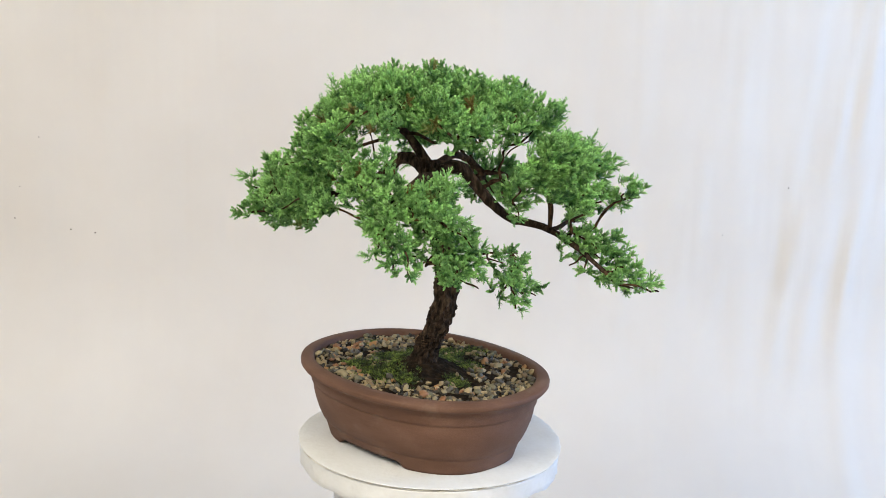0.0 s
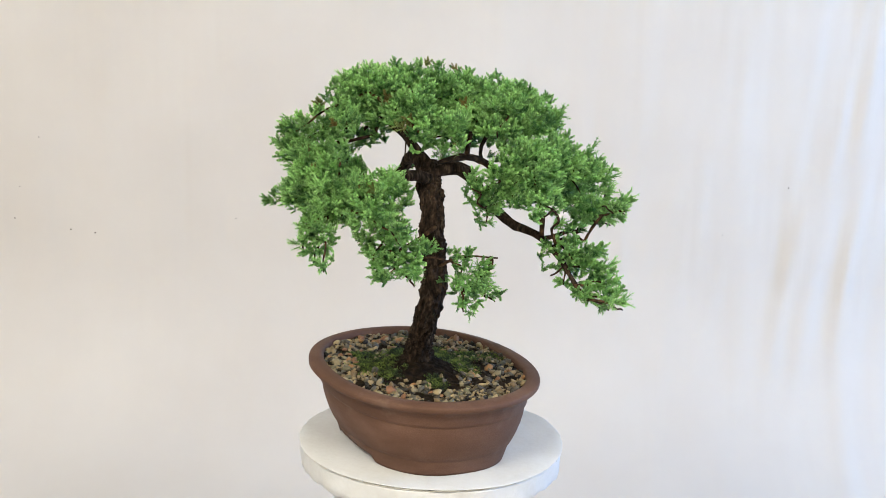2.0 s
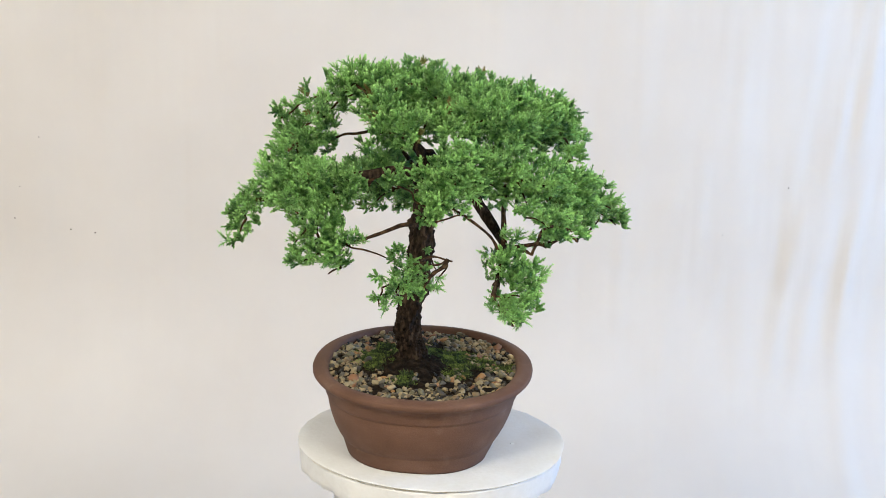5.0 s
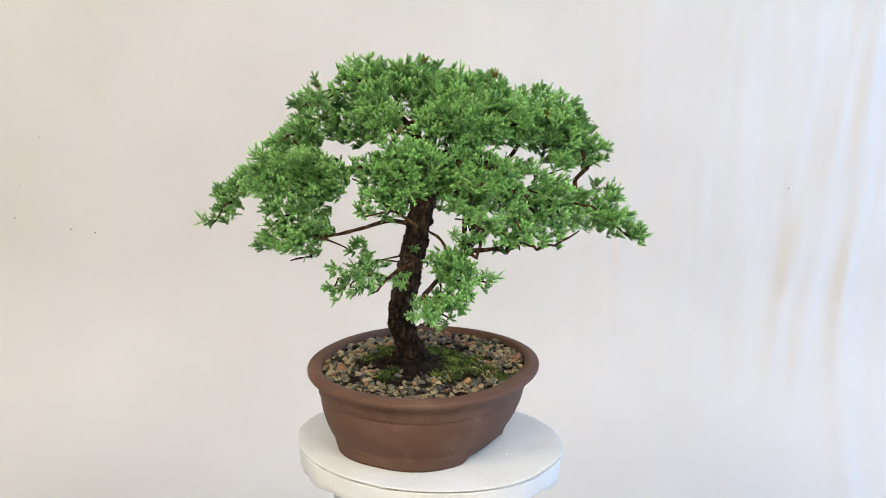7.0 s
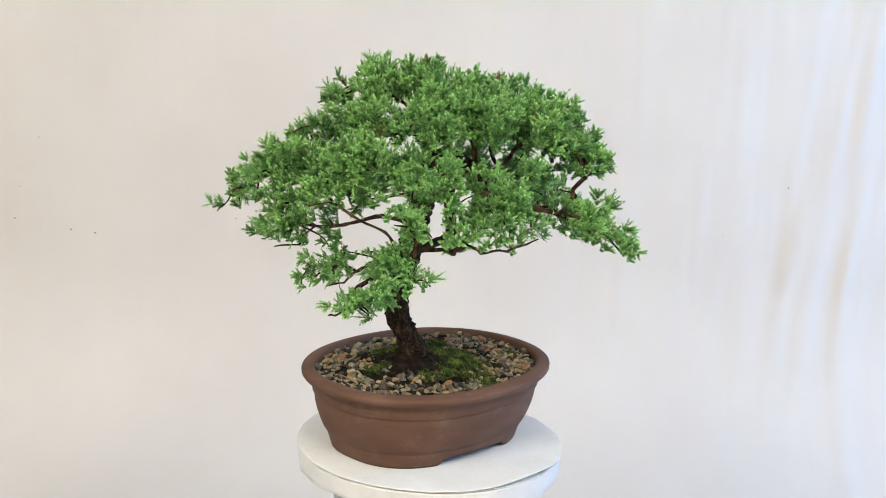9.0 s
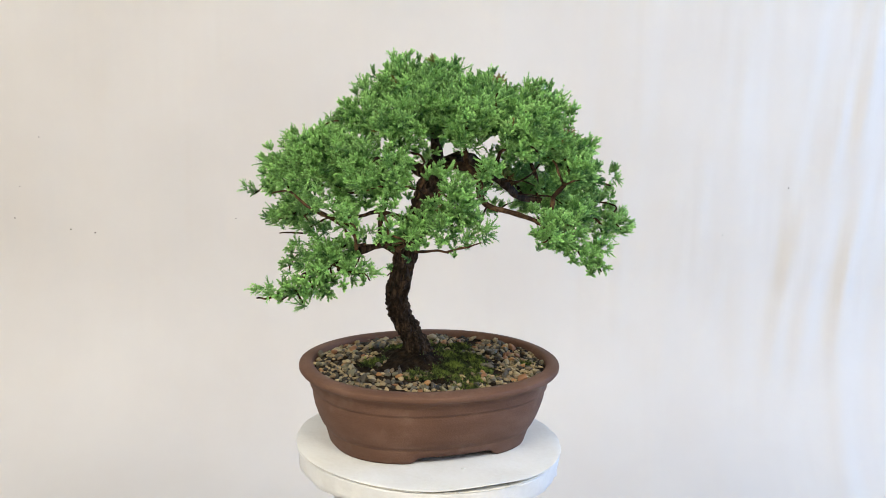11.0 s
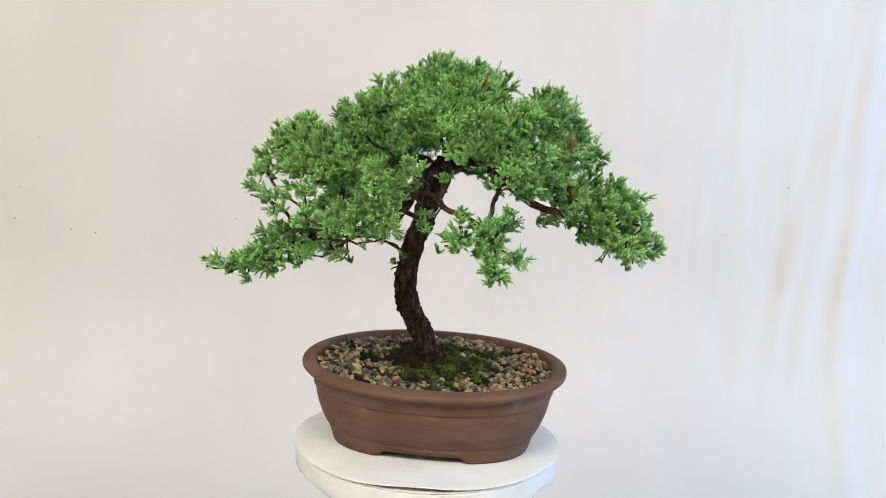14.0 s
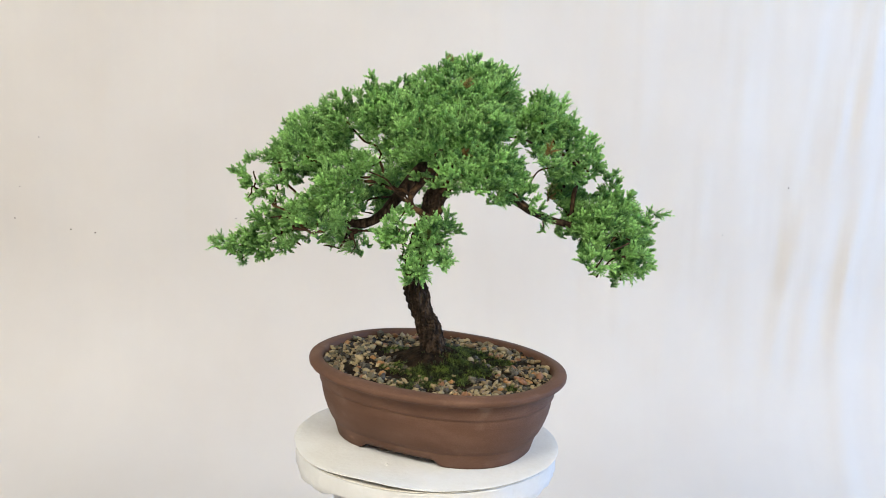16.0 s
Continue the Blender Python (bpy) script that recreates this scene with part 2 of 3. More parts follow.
FOLDS = [(0.60, 0.10, 0.0030, 0.016), (0.645, 0.12, -0.0030, 0.014), (0.905, 0.10, -0.006, 0.024), (0.96, 0.05, 0.0080, 0.03), (1.05, 0.0, -0.010, 0.05),
         (0.53, 0.06, 0.0026, 0.014), (0.47, 0.11, 0.0022, 0.010), (0.42, 0.08, -0.0018, 0.012), (0.35, 0.05, 0.0016, 0.014), (0.27, 0.04, -0.0012, 0.016), (0.18, 0.03, 0.0010, 0.016),
         (-0.30, 0.02, 0.0009, 0.03), (-0.47, 0.03, 0.0009, 0.025), (-0.60, 0.0, 0.0011, 0.03), (-0.72, 0.05, 0.0014, 0.03)]
# deep slanting creases near the window: place, lean, depth, width, lower and upper end
CREASES = [(0.772, 0.10, 0.014, 0.016, -0.35, 0.12), (0.738, 0.06, 0.009, 0.013, 0.05, 0.50), (0.700, 0.16, 0.008, 0.013, -0.20, 0.16), (0.680, 0.14, 0.011, 0.020, -0.42, 0.02), (0.722, 0.13, 0.012, 0.019, -0.50, 0.10), (0.755, 0.05, 0.012, 0.020, -0.10, 0.30), (0.748, 0.03, 0.011, 0.017, -0.55, -0.18),
           (0.795, 0.08, 0.012, 0.020, -0.60, 0.30), (0.640, 0.05, 0.006, 0.013, 0.00, 0.40), (0.486, 0.10, 0.0035, 0.009, -0.10, 0.20), (0.455, 0.30, 0.0040, 0.012, -0.30, 0.02),
           (0.700, 0.10, 0.007, 0.012, 0.10, 0.60), (0.575, 0.20, 0.0040, 0.013, -0.55, -0.10), (0.840, 0.05, 0.012, 0.022, -0.60, 0.60)]


def build_cloth():
    yb, bend = 1.55, 0.45
    line = []
    for k in range(60):
        line.append((yb, 1.75 - k * (1.75 - (FLOOR_Z + bend)) / 60))
    for k in range(30):
        a = math.pi / 2 * k / 29
        line.append((yb - bend + bend * math.cos(a), FLOOR_Z + bend - (bend - 0.006) * math.sin(a)))
    for k in range(1, 30):
        line.append((yb - bend - k * 0.09, FLOOR_Z + 0.006))
    nx = 420
    verts, faces = [], []
    for k, (y, z) in enumerate(line):
        for i in range(nx + 1):
            x = (-1.5 + 3.0 * i / nx) * 1.2
            d = 1.0 * sum(fold(x / 1.2, z, f[0], f[1], f[2] * (0.75 + 0.6 * noise.noise(Vector((f[0] * 31, z * 3.5, 2.0)))), f[3]) for f in FOLDS)
            d += fold(x / 1.2, z, 0.40, 0.62, 0.004, 0.014, -0.1, 0.22, 0.04)
            d += sum(fold(x / 1.2, z, c[0], c[1], 0.66 * c[2], c[3] * 0.9, c[4], c[5], 0.06) for c in CREASES) if x > 0.4 else 0.0
            right = 1.0 / (1.0 + math.exp(-(x - 0.35) / 0.18))
            d += (0.002 + 0.004 * right) * noise.noise(Vector((x * 6.5 - z, z * 1.1, 3.0)))
            d += (0.0008 + 0.0028 * right) * noise.noise(Vector((x * 19 + 0.8 * z, z * 2.2, 8.0)))
            d += (0.0009 + 0.0004 * right) * noise.noise(Vector((x * 52 + 2.0 * z, z * 4.0, 1.0)))
            low = max(0.0, min(1.0, (z - FLOOR_Z) / bend))
            if low < 1:
                verts.append((x, y - d * low, z + abs(d) * (1 - low) * 0.6))
            else:
                verts.append((x, y - d, z))
    for k in range(len(line) - 1):
        for i in range(nx):
            a = k * (nx + 1) + i
            faces.append((a, a + nx + 1, a + nx + 2, a + 1))
    ob = mesh_object("backdrop", verts, faces, CLOTH, smooth=True)
    return tagged(ob, "creased cream cotton cloth hung as a backdrop", "backdrop", kind="structure")


cloth = build_cloth()
for x, z, r in ((-0.915, -0.12, 0.0016), (-0.794, -0.14, 0.0018), (-0.741, -0.145, 0.0020), (-0.903, -0.05, 0.0012), (-0.436, -0.10, 0.0014), (0.752, 0.02, 0.0018), (0.62, -0.09, 0.0014), (-0.86, 0.06, 0.0012)):
    bm = bmesh.new()
    bmesh.ops.create_icosphere(bm, subdivisions=1, radius=r)
    ob = part("lint_speck", bm, BARK, cloth)
    ob.location = (x, 1.546 - 0.9 * r, z)


# ---- stand and turntable ----
def build_stand():
    root = tagged(new("stand"), "white painted pedestal under the turntable", "stand")
    root.location = (0, 0, FLOOR_Z + 0.006)
    top = -0.0445 - FLOOR_Z - 0.006
    ring = [(0.108 * math.cos(a), 0.108 * math.sin(a)) for a in [2 * math.pi * i / 64 for i in range(64)]]
    rings = [[Vector((x * s, y * s, z)) for x, y in ring] for s, z in ((1.0, 0.0), (1.0, top - 0.003), (0.98, top))]
    v, f = loft(rings, True, True)
    mesh_object("column", v, f, WHITE_CARD, root, True)
    ring = [(0.17 * math.cos(a), 0.17 * math.sin(a)) for a in [2 * math.pi * i / 48 for i in range(48)]]
    rings = [[Vector((x * s, y * s, z)) for x, y in ring] for s, z in ((1.0, 0.0), (1.0, 0.018), (0.98, 0.022))]
    v, f = loft(rings, True, True)
    mesh_object("base_plate", v, f, WHITE_CARD, root)
    return root


build_stand()


def build_turntable():
    root = tagged(new("turntable"), "round white painted turntable with a warped card top", "turntable")
    cx, cy, rad = 0.0031, -0.0026, 0.1545
    n = 240
    # the drum with its ragged paper skirt
    rings = []
    for s, z in ((0.70, -0.0425), (0.705, -0.0300), (0.962, -0.0290), (0.972, -0.0280), (0.975, -0.022), (0.980, -0.014), (0.983, -0.006), (0.984, -0.0042)):
        ring = []
        for i in range(n):
            a = 2 * math.pi * i / n
            w = noise.noise(Vector((math.cos(a) * 3, math.sin(a) * 3, z * 30))) * 0.0032 + noise.noise(Vector((math.cos(a) * 12, math.sin(a) * 12, z * 70))) * 0.0018 + noise.noise(Vector((math.cos(a) * 40, math.sin(a) * 40, z * 90))) * 0.0006
            rag = (0.006 * noise.noise(Vector((math.cos(a) * 5, math.sin(a) * 5, 4.0)))) if -0.0295 < z < -0.0275 else 0.0
            ring.append(Vector((cx + (rad * s + w) * math.cos(a), cy + (rad * s + w) * math.sin(a), z + rag)))
        rings.append(ring)
    v, f = loft(rings, True, True)
    mesh_object("drum", v, f, WHITE_CARD, root, True)

    def warped(z, r, thick, seed, lift, uneven, name, mat):
        rings = []
        for s, dz in ((0.05, -thick), (0.6, -thick), (0.97, -thick), (1.0, -thick * 0.6), (1.0, -thick * 0.2), (0.995, 0.0), (0.95, 0.0), (0.8, 0.0), (0.5, 0.0), (0.05, 0.0)):
            ring = []
            for i in range(n):
                a = 2 * math.pi * i / n
                e = noise.noise(Vector((math.cos(a) * 1.6 + seed, math.sin(a) * 1.6, 0.3)))
                e2 = noise.noise(Vector((math.cos(a) * 9 + seed, math.sin(a) * 9, 0.7)))
                e3 = noise.noise(Vector((math.cos(a) * 32 + seed, math.sin(a) * 32, 1.7)))
                rr = r * s + (e * uneven + e2 * uneven * 0.4 + min(0.0, e3 + 0.15) * uneven * 0.9) * s
                lz = (lift(a) + 0.0006 * e2 + 0.0004 * e3) * max(0.0, (s - 0.62) / 0.38) ** 1.5
                ring.append(Vector((cx + rr * math.cos(a), cy + rr * math.sin(a), z + dz + lz)))
            rings.append(ring)
        v, f = loft(rings, True, True)
        return mesh_object(name, v, f, mat, root, True)

    def bulge(a, at, wide):
        d = (a - at + math.pi) % (2 * math.pi) - math.pi
        return math.exp(-(d / wide) ** 2)

    # angles are in the turntable's own space
    low = -0.0022
    warped(low, rad - 0.0018, 0.0013, 2.0, lambda a: 0.0004 * math.sin(3 * a), 0.0016, "lower_disc", CARD_EDGE)
    warped(0.0, rad - 0.0005, 0.0012, 7.0, lambda a: 0.0045 * bulge(a, radians(-32), 0.32) - 0.0012 * bulge(a, radians(-100), 0.6), 0.0022, "top_disc", WHITE_CARD)
    bm = bmesh.new()
    bmesh.ops.create_icosphere(bm, subdivisions=2, radius=0.0022, matrix=Matrix.Translation((0.081, -0.056, 0.0004)) @ Matrix.Diagonal((1.3, 1, 0.7, 1)))
    part("paint_blob", bm, WHITE_CARD, root, smooth=True)
    return root


turntable = build_turntable()


# ---- the pot ----
POT_X, POT_Y, POT_TURN = -0.0056, 0.0076, radians(54.2)
A, B = 0.1533, 0.1262


def oval(d, a):
    """A point of the pot's outline, d inside its rim, slightly squarer than an ellipse."""
    c, s = math.cos(a), math.sin(a)
    e = 0.95 - 0.15 * min(1.0, d / 0.04)
    x = (A - d) * math.copysign(abs(c) ** e, c)
    y = (B - d * 1.09) * math.copysign(abs(s) ** e, s)
    return x, y


def build_pot():
    root = tagged(new("bonsai_pot"), "oval unglazed brown clay bonsai pot on two feet", "pot")
    n = 192
    shape = [(0.075, 0.012), (0.045, 0.012), (0.022, 0.05), (0.0185, 0.074), (0.0180, 0.0830), (0.0172, 0.0880), (0.0150, 0.0900), (0.0090, 0.0894), (0.0025, 0.0880),
             (0.0006, 0.0872), (0.0, 0.0856), (0.0003, 0.0826), (0.0022, 0.0804), (0.0080, 0.0788), (0.0118, 0.0770), (0.0137, 0.0715), (0.0142, 0.0635), (0.0152, 0.0617),
             (0.0168, 0.0607), (0.0168, 0.0585), (0.0180, 0.0510), (0.0205, 0.0420), (0.0245, 0.0315), (0.0290, 0.0225), (0.0312, 0.0195), (0.0328, 0.0180), (0.0338, 0.0163),
             (0.0345, 0.0135), (0.0366, 0.0075), (0.0380, 0.0030), (0.0390, 0.0), (0.0500, 0.0), (0.0520, 0.0085), (0.080, 0.0085)]
    rings = []
    for k, (d, z) in enumerate(shape):
        ring = []
        for i in range(n):
            a = 2 * math.pi * i / n
            x, y = oval(d, a)
            wob = 0.0004 * noise.noise(Vector((x * 14, y * 14, z * 60)))
            x, y = x * (1 + wob * 6), y * (1 + wob * 6)
            zz = z + 0.0006 * noise.noise(Vector((x * 9, y * 9, 5.0))) * (z > 0.02)
            if z < 0.0085 and k > 20:
                # an opening between the feet on each long side
                gap = 1.0 / (1.0 + math.exp((abs(x) - 0.047) / 0.0022))
                zz = z + (0.0080 - z) * gap
            ring.append(Vector((x, y, zz * 1.043 + 0.0003)))
        rings.append(ring)
    cut = 14
    for name, rr, c0, c1 in (("rim", rings[:cut], True, False), ("body", rings[cut - 1:27], False, False)):
        v, f = loft(rr, c0, c1)
        mesh_object(name, v, f, CLAY, root, True)
    v, f = loft(rings[26:], False, True)
    for sign in (1, -1):
        half = [q for q in f if sign * sum(v[i].x for i in q) > 0 or (len(q) > 4 and sign > 0)]
        mesh_object("foot", v, half, CLAY, root, True)
    for ob in root.children:
        ob.location = (POT_X, POT_Y, 0)
        ob.rotation_euler = (0, 0, POT_TURN)
    return root


pot = build_pot()


# ---- soil, moss and stones ----
def to_table(x, y):
    c, s = math.cos(POT_TURN), math.sin(POT_TURN)
    return POT_X + x * c - y * s, POT_Y + x * s + y * c


ROOT_X, ROOT_Y = -0.0212, 0.0062
MOSS_SPOTS = [(0.045, 0.020, 0.026), (0.030, 0.006, 0.022), (-0.050, 0.040, 0.024), (0.004, -0.045, 0.016), (0.028, -0.018, 0.026), (0.057, -0.008, 0.026), (0.072, -0.038, 0.018), (0.018, 0.052, 0.026), (0.008, 0.029, 0.024), (-0.034, 0.055, 0.030), (-0.012, 0.086, 0.018),
              (0.078, 0.082, 0.014), (-0.062, 0.020, 0.018), (-0.055, -0.035, 0.016)]


def ground_z(x, y):
    d = math.hypot(x - ROOT_X, y - ROOT_Y)
    return 0.0868 + 0.016 * math.exp(-(d / 0.035) ** 2) + 0.004 * math.exp(-(d / 0.07) ** 2) + 0.0022 * noise.noise(Vector((x * 45, y * 45, 2.0))) + 0.0016 * noise.noise(Vector((x * 210, y * 210, 6.0)))


def moss_at(x, y):
    m = max(math.exp(-(((x - a) ** 2 + (y - b_) ** 2) / (r * r))) for a, b_, r in MOSS_SPOTS)
    return m + 0.45 * noise.noise(Vector((x * 70, y * 70, 9.0))) + 0.30 * noise.noise(Vector((x * 230, y * 230, 4.0)))


def build_bed():
    root = tagged(new("gravel_bed"), "dark soil with river stones and green moss filling the pot", "gravel bed")
    verts, faces = [], []
    nr, na = 60, 190
    for k in range(nr + 1):
        for i in range(na):
            a = 2 * math.pi * i / na
            x, y = oval(0.0, a)
            s = k / nr * 0.880
            x, y = to_table(x * s, y * s * 0.985)
            verts.append((x, y, ground_z(x, y)))
    for k in range(nr):
        for i in range(na):
            j = (i + 1) % na
            faces.append((k * na + i, k * na + j, (k + 1) * na + j, (k + 1) * na + i))
    mesh_object("soil", verts, faces, SOIL, root, False)
    rng = random.Random(5)
    # moss tufts: many short blades
    mv, mf = [], []
    for _ in range(60000):
        r, a = math.sqrt(rng.random()) * 0.84, rng.random() * 2 * math.pi
        x, y = oval(0.0, a)
        x, y = to_table(x * r, y * r)
        if moss_at(x, y) < 0.36 + 0.36 * rng.random() or math.hypot(x - ROOT_X, y - ROOT_Y) < 0.016 + 0.014 * rng.random():
            continue
        z = ground_z(x, y)
        h, w = rng.uniform(0.0010, 0.0034) * (1 + 1.3 * noise.noise(Vector((x * 190, y * 190, 3.0)))), rng.uniform(0.0004, 0.0009)
        t, lean = rng.random() * 6.28, rng.uniform(0, 0.0035)
        k = len(mv)
        mv += [(x - w * math.cos(t), y - w * math.sin(t), z - 0.001), (x + w * math.cos(t), y + w * math.sin(t), z - 0.001), (x + lean * math.sin(t) + w, y - lean * math.cos(t), z + h * 0.7), (x + 1.6 * lean * math.sin(t), y - 1.6 * lean * math.cos(t), z + h)]
        mf += [(k, k + 1, k + 2), (k, k + 2, k + 3)]
    ob = mesh_object("moss", mv, mf, MOSS, root, label="bright green moss patches")
    ob["kind"] = "stuff"
    # stones
    shapes = []
    for k in range(9):
        bm = bmesh.new()
        bmesh.ops.create_icosphere(bm, subdivisions=2, radius=1.0)
        for v in bm.verts:
            v.co *= 1 + 0.6 * noise.noise(v.co * 1.6 + Vector((k * 7.1, 0, 0)))
            v.co = Vector((v.co.x * (1.0 + 0.25 * (k % 3)), v.co.y, v.co.z * (0.6 + 0.1 * (k % 2))))
        me = bpy.data.meshes.new("stone")
        bm.to_mesh(me)
        bm.free()
        me.materials.append(STONE)
        me.polygons.foreach_set("use_smooth", [k % 3 != 0] * len(me.polygons))
        shapes.append(me)
    placed, cells = [], {}
    for _ in range(15000):
        r, a = math.sqrt(rng.random()) * 0.872, rng.random() * 2 * math.pi
        x, y = oval(0.0, a)
        x, y = to_table(x * r, y * r)
        d = math.hypot(x - ROOT_X, y - ROOT_Y)
        if d < 0.042 + 0.030 * rng.random() or moss_at(x, y) > 0.5 + 0.35 * rng.random():
            continue
        if noise.noise(Vector((x * 48, y * 48, 20.0))) < -0.30 + 0.36 * (r < 0.58):
            continue
        s = rng.uniform(0.0014, 0.0037) * (1.35 if rng.random() < 0.2 else 1)
        key = (int(x // 0.012), int(y // 0.012))
        near = [q for i in (-1, 0, 1) for j in (-1, 0, 1) for q in cells.get((key[0] + i, key[1] + j), [])]
        if any((q[0] - x) ** 2 + (q[1] - y) ** 2 < ((q[2] + s) * 0.72) ** 2 for q in near):
            continue
        cells.setdefault(key, []).append((x, y, s))
        placed.append((x, y, s))
    placed.sort(key=lambda q: -q[2])
    rest_v, rest_f = [], []
    for k, (x, y, s) in enumerate(placed):
        m = Matrix.LocRotScale((x, y, ground_z(x, y) + s * rng.uniform(-0.3, 0.7)), Euler((rng.uniform(-0.9, 0.9), rng.uniform(-0.9, 0.9), rng.random() * 6.28)), (s, s, s))
        me = shapes[k % 9]
        if k < 300:
            ob = new("stone", me)
            ob.parent = root
            ob.matrix_basis = m
        else:
            n0 = len(rest_v)
            rest_v += [m @ v.co for v in me.vertices]
            rest_f += [tuple(n0 + i for i in p.vertices) for p in me.polygons]
    if rest_v:
        ob = mesh_object("grit", rest_v, rest_f, GRIT, root)
        ob["kind"] = "stuff"
    return root


GRIT = material("small_river_stones", [(0.010, 0.008, 0.006), (0.050, 0.037, 0.020), (0.28, 0.21, 0.11)], scale=60, rough=0.6, bump=0.2, fine=900, bump_depth=0.0005, island=0.9)
bed = build_bed()

# ---- the tree ----
PADS = []


def limb_pads(*pads):
    """Foliage pads of neighbouring twigs: centre and radius of each."""
    PADS.extend(pads)


# crown pads, then the pads of each limb round the trunk, then the loose sprays at their ends
limb_pads((-0.050, -0.002, 0.366, 0.012), (-0.080, -0.008, 0.390, 0.022), (-0.008, -0.002, 0.408, 0.021), (-0.092, -0.026, 0.378, 0.018), (-0.074, -0.050, 0.378, 0.016), (-0.062, -0.134, 0.360, 0.014),
          (-0.032, -0.086, 0.378, 0.014), (-0.008, -0.038, 0.390, 0.021), (0.004, -0.080, 0.396, 0.021), (0.010, -0.092, 0.366, 0.016), (0.022, -0.110, 0.384, 0.021), (0.016, -0.044, 0.390, 0.023),
          (0.046, -0.068, 0.396, 0.019), (0.076, -0.080, 0.384, 0.018), (0.070, -0.062, 0.390, 0.022), (0.058, -0.050, 0.378, 0.021), (0.052, -0.032, 0.396, 0.021), (0.034, -0.020, 0.372, 0.022),
          (0.130, -0.044, 0.378, 0.018), (0.142, -0.026, 0.366, 0.022), (0.118, -0.020, 0.384, 0.025), (0.106, -0.008, 0.372, 0.022))
limb_pads((0.028, -0.002, 0.402, 0.023), (0.130, -0.002, 0.360, 0.024), (0.142, 0.004, 0.372, 0.023), (0.064, 0.010, 0.396, 0.022), (0.130, 0.028, 0.378, 0.023), (0.094, 0.022, 0.372, 0.024),
          (0.106, 0.040, 0.384, 0.018), (0.022, 0.010, 0.384, 0.022), (0.082, 0.040, 0.366, 0.022), (0.064, 0.034, 0.384, 0.024), (0.028, 0.034, 0.402, 0.021), (0.076, 0.100, 0.384, 0.023),
          (0.070, 0.100, 0.408, 0.012), (0.070, 0.100, 0.396, 0.020), (0.058, 0.118, 0.366, 0.024), (0.022, 0.052, 0.384, 0.022), (0.034, 0.112, 0.378, 0.025), (0.022, 0.136, 0.360, 0.022),
          (0.010, 0.118, 0.378, 0.020), (0.004, 0.058, 0.396, 0.022), (-0.002, 0.040, 0.384, 0.022), (-0.002, 0.022, 0.384, 0.023))
limb_pads((-0.026, 0.046, 0.414, 0.022), (-0.038, 0.064, 0.408, 0.022), (-0.044, 0.058, 0.366, 0.010), (-0.056, 0.058, 0.414, 0.022), (-0.080, 0.076, 0.402, 0.019), (-0.104, 0.094, 0.372, 0.014),
          (-0.020, 0.016, 0.420, 0.019), (-0.134, 0.094, 0.360, 0.020), (-0.098, 0.058, 0.408, 0.020), (-0.128, 0.070, 0.402, 0.011), (-0.086, 0.046, 0.420, 0.015), (-0.074, 0.034, 0.408, 0.022),
          (-0.134, 0.040, 0.390, 0.012), (-0.044, 0.010, 0.420, 0.017))
limb_pads((0.160, 0.022, 0.348, 0.020), (0.130, 0.040, 0.354, 0.023), (0.154, 0.052, 0.336, 0.017), (0.094, 0.052, 0.354, 0.014), (0.160, 0.148, 0.258, 0.013), (0.112, 0.106, 0.354, 0.011),
          (0.130, 0.196, 0.246, 0.014), (0.112, 0.190, 0.252, 0.018))
limb_pads((0.016, 0.028, 0.330, 0.016), (0.094, 0.172, 0.258, 0.022), (0.082, 0.154, 0.342, 0.010), (0.088, 0.184, 0.276, 0.024), (0.058, 0.136, 0.348, 0.023), (0.070, 0.166, 0.276, 0.023),
          (0.082, 0.196, 0.252, 0.022), (0.076, 0.196, 0.270, 0.024), (0.064, 0.190, 0.282, 0.023), (0.052, 0.172, 0.264, 0.022), (0.052, 0.202, 0.258, 0.024), (0.034, 0.148, 0.276, 0.020),
          (0.034, 0.154, 0.342, 0.019), (0.034, 0.196, 0.258, 0.023), (0.028, 0.184, 0.270, 0.021), (0.016, 0.142, 0.294, 0.017), (0.010, 0.190, 0.294, 0.013), (0.004, 0.142, 0.312, 0.015),
          (-0.014, 0.148, 0.294, 0.015), (-0.020, 0.196, 0.270, 0.010), (-0.026, 0.154, 0.288, 0.015), (-0.044, 0.166, 0.330, 0.010))
limb_pads((-0.026, 0.088, 0.312, 0.013), (-0.050, 0.148, 0.294, 0.010))
limb_pads((-0.086, 0.136, 0.342, 0.016), (-0.080, 0.124, 0.342, 0.015), (-0.044, 0.064, 0.312, 0.013), (-0.098, 0.130, 0.348, 0.019), (-0.062, 0.082, 0.306, 0.012), (-0.110, 0.106, 0.300, 0.010),
          (-0.110, 0.088, 0.354, 0.012), (-0.140, 0.106, 0.300, 0.012), (-0.068, 0.040, 0.306, 0.017), (-0.122, 0.052, 0.288, 0.013), (-0.152, 0.064, 0.336, 0.020), (-0.164, 0.052, 0.330, 0.024),
          (-0.158, 0.034, 0.330, 0.023), (-0.176, 0.028, 0.306, 0.022), (-0.224, 0.028, 0.300, 0.013), (-0.194, 0.022, 0.306, 0.020), (-0.170, 0.010, 0.324, 0.022), (-0.230, 0.010, 0.288, 0.013),
          (-0.128, 0.004, 0.306, 0.021), (-0.140, 0.004, 0.294, 0.022))
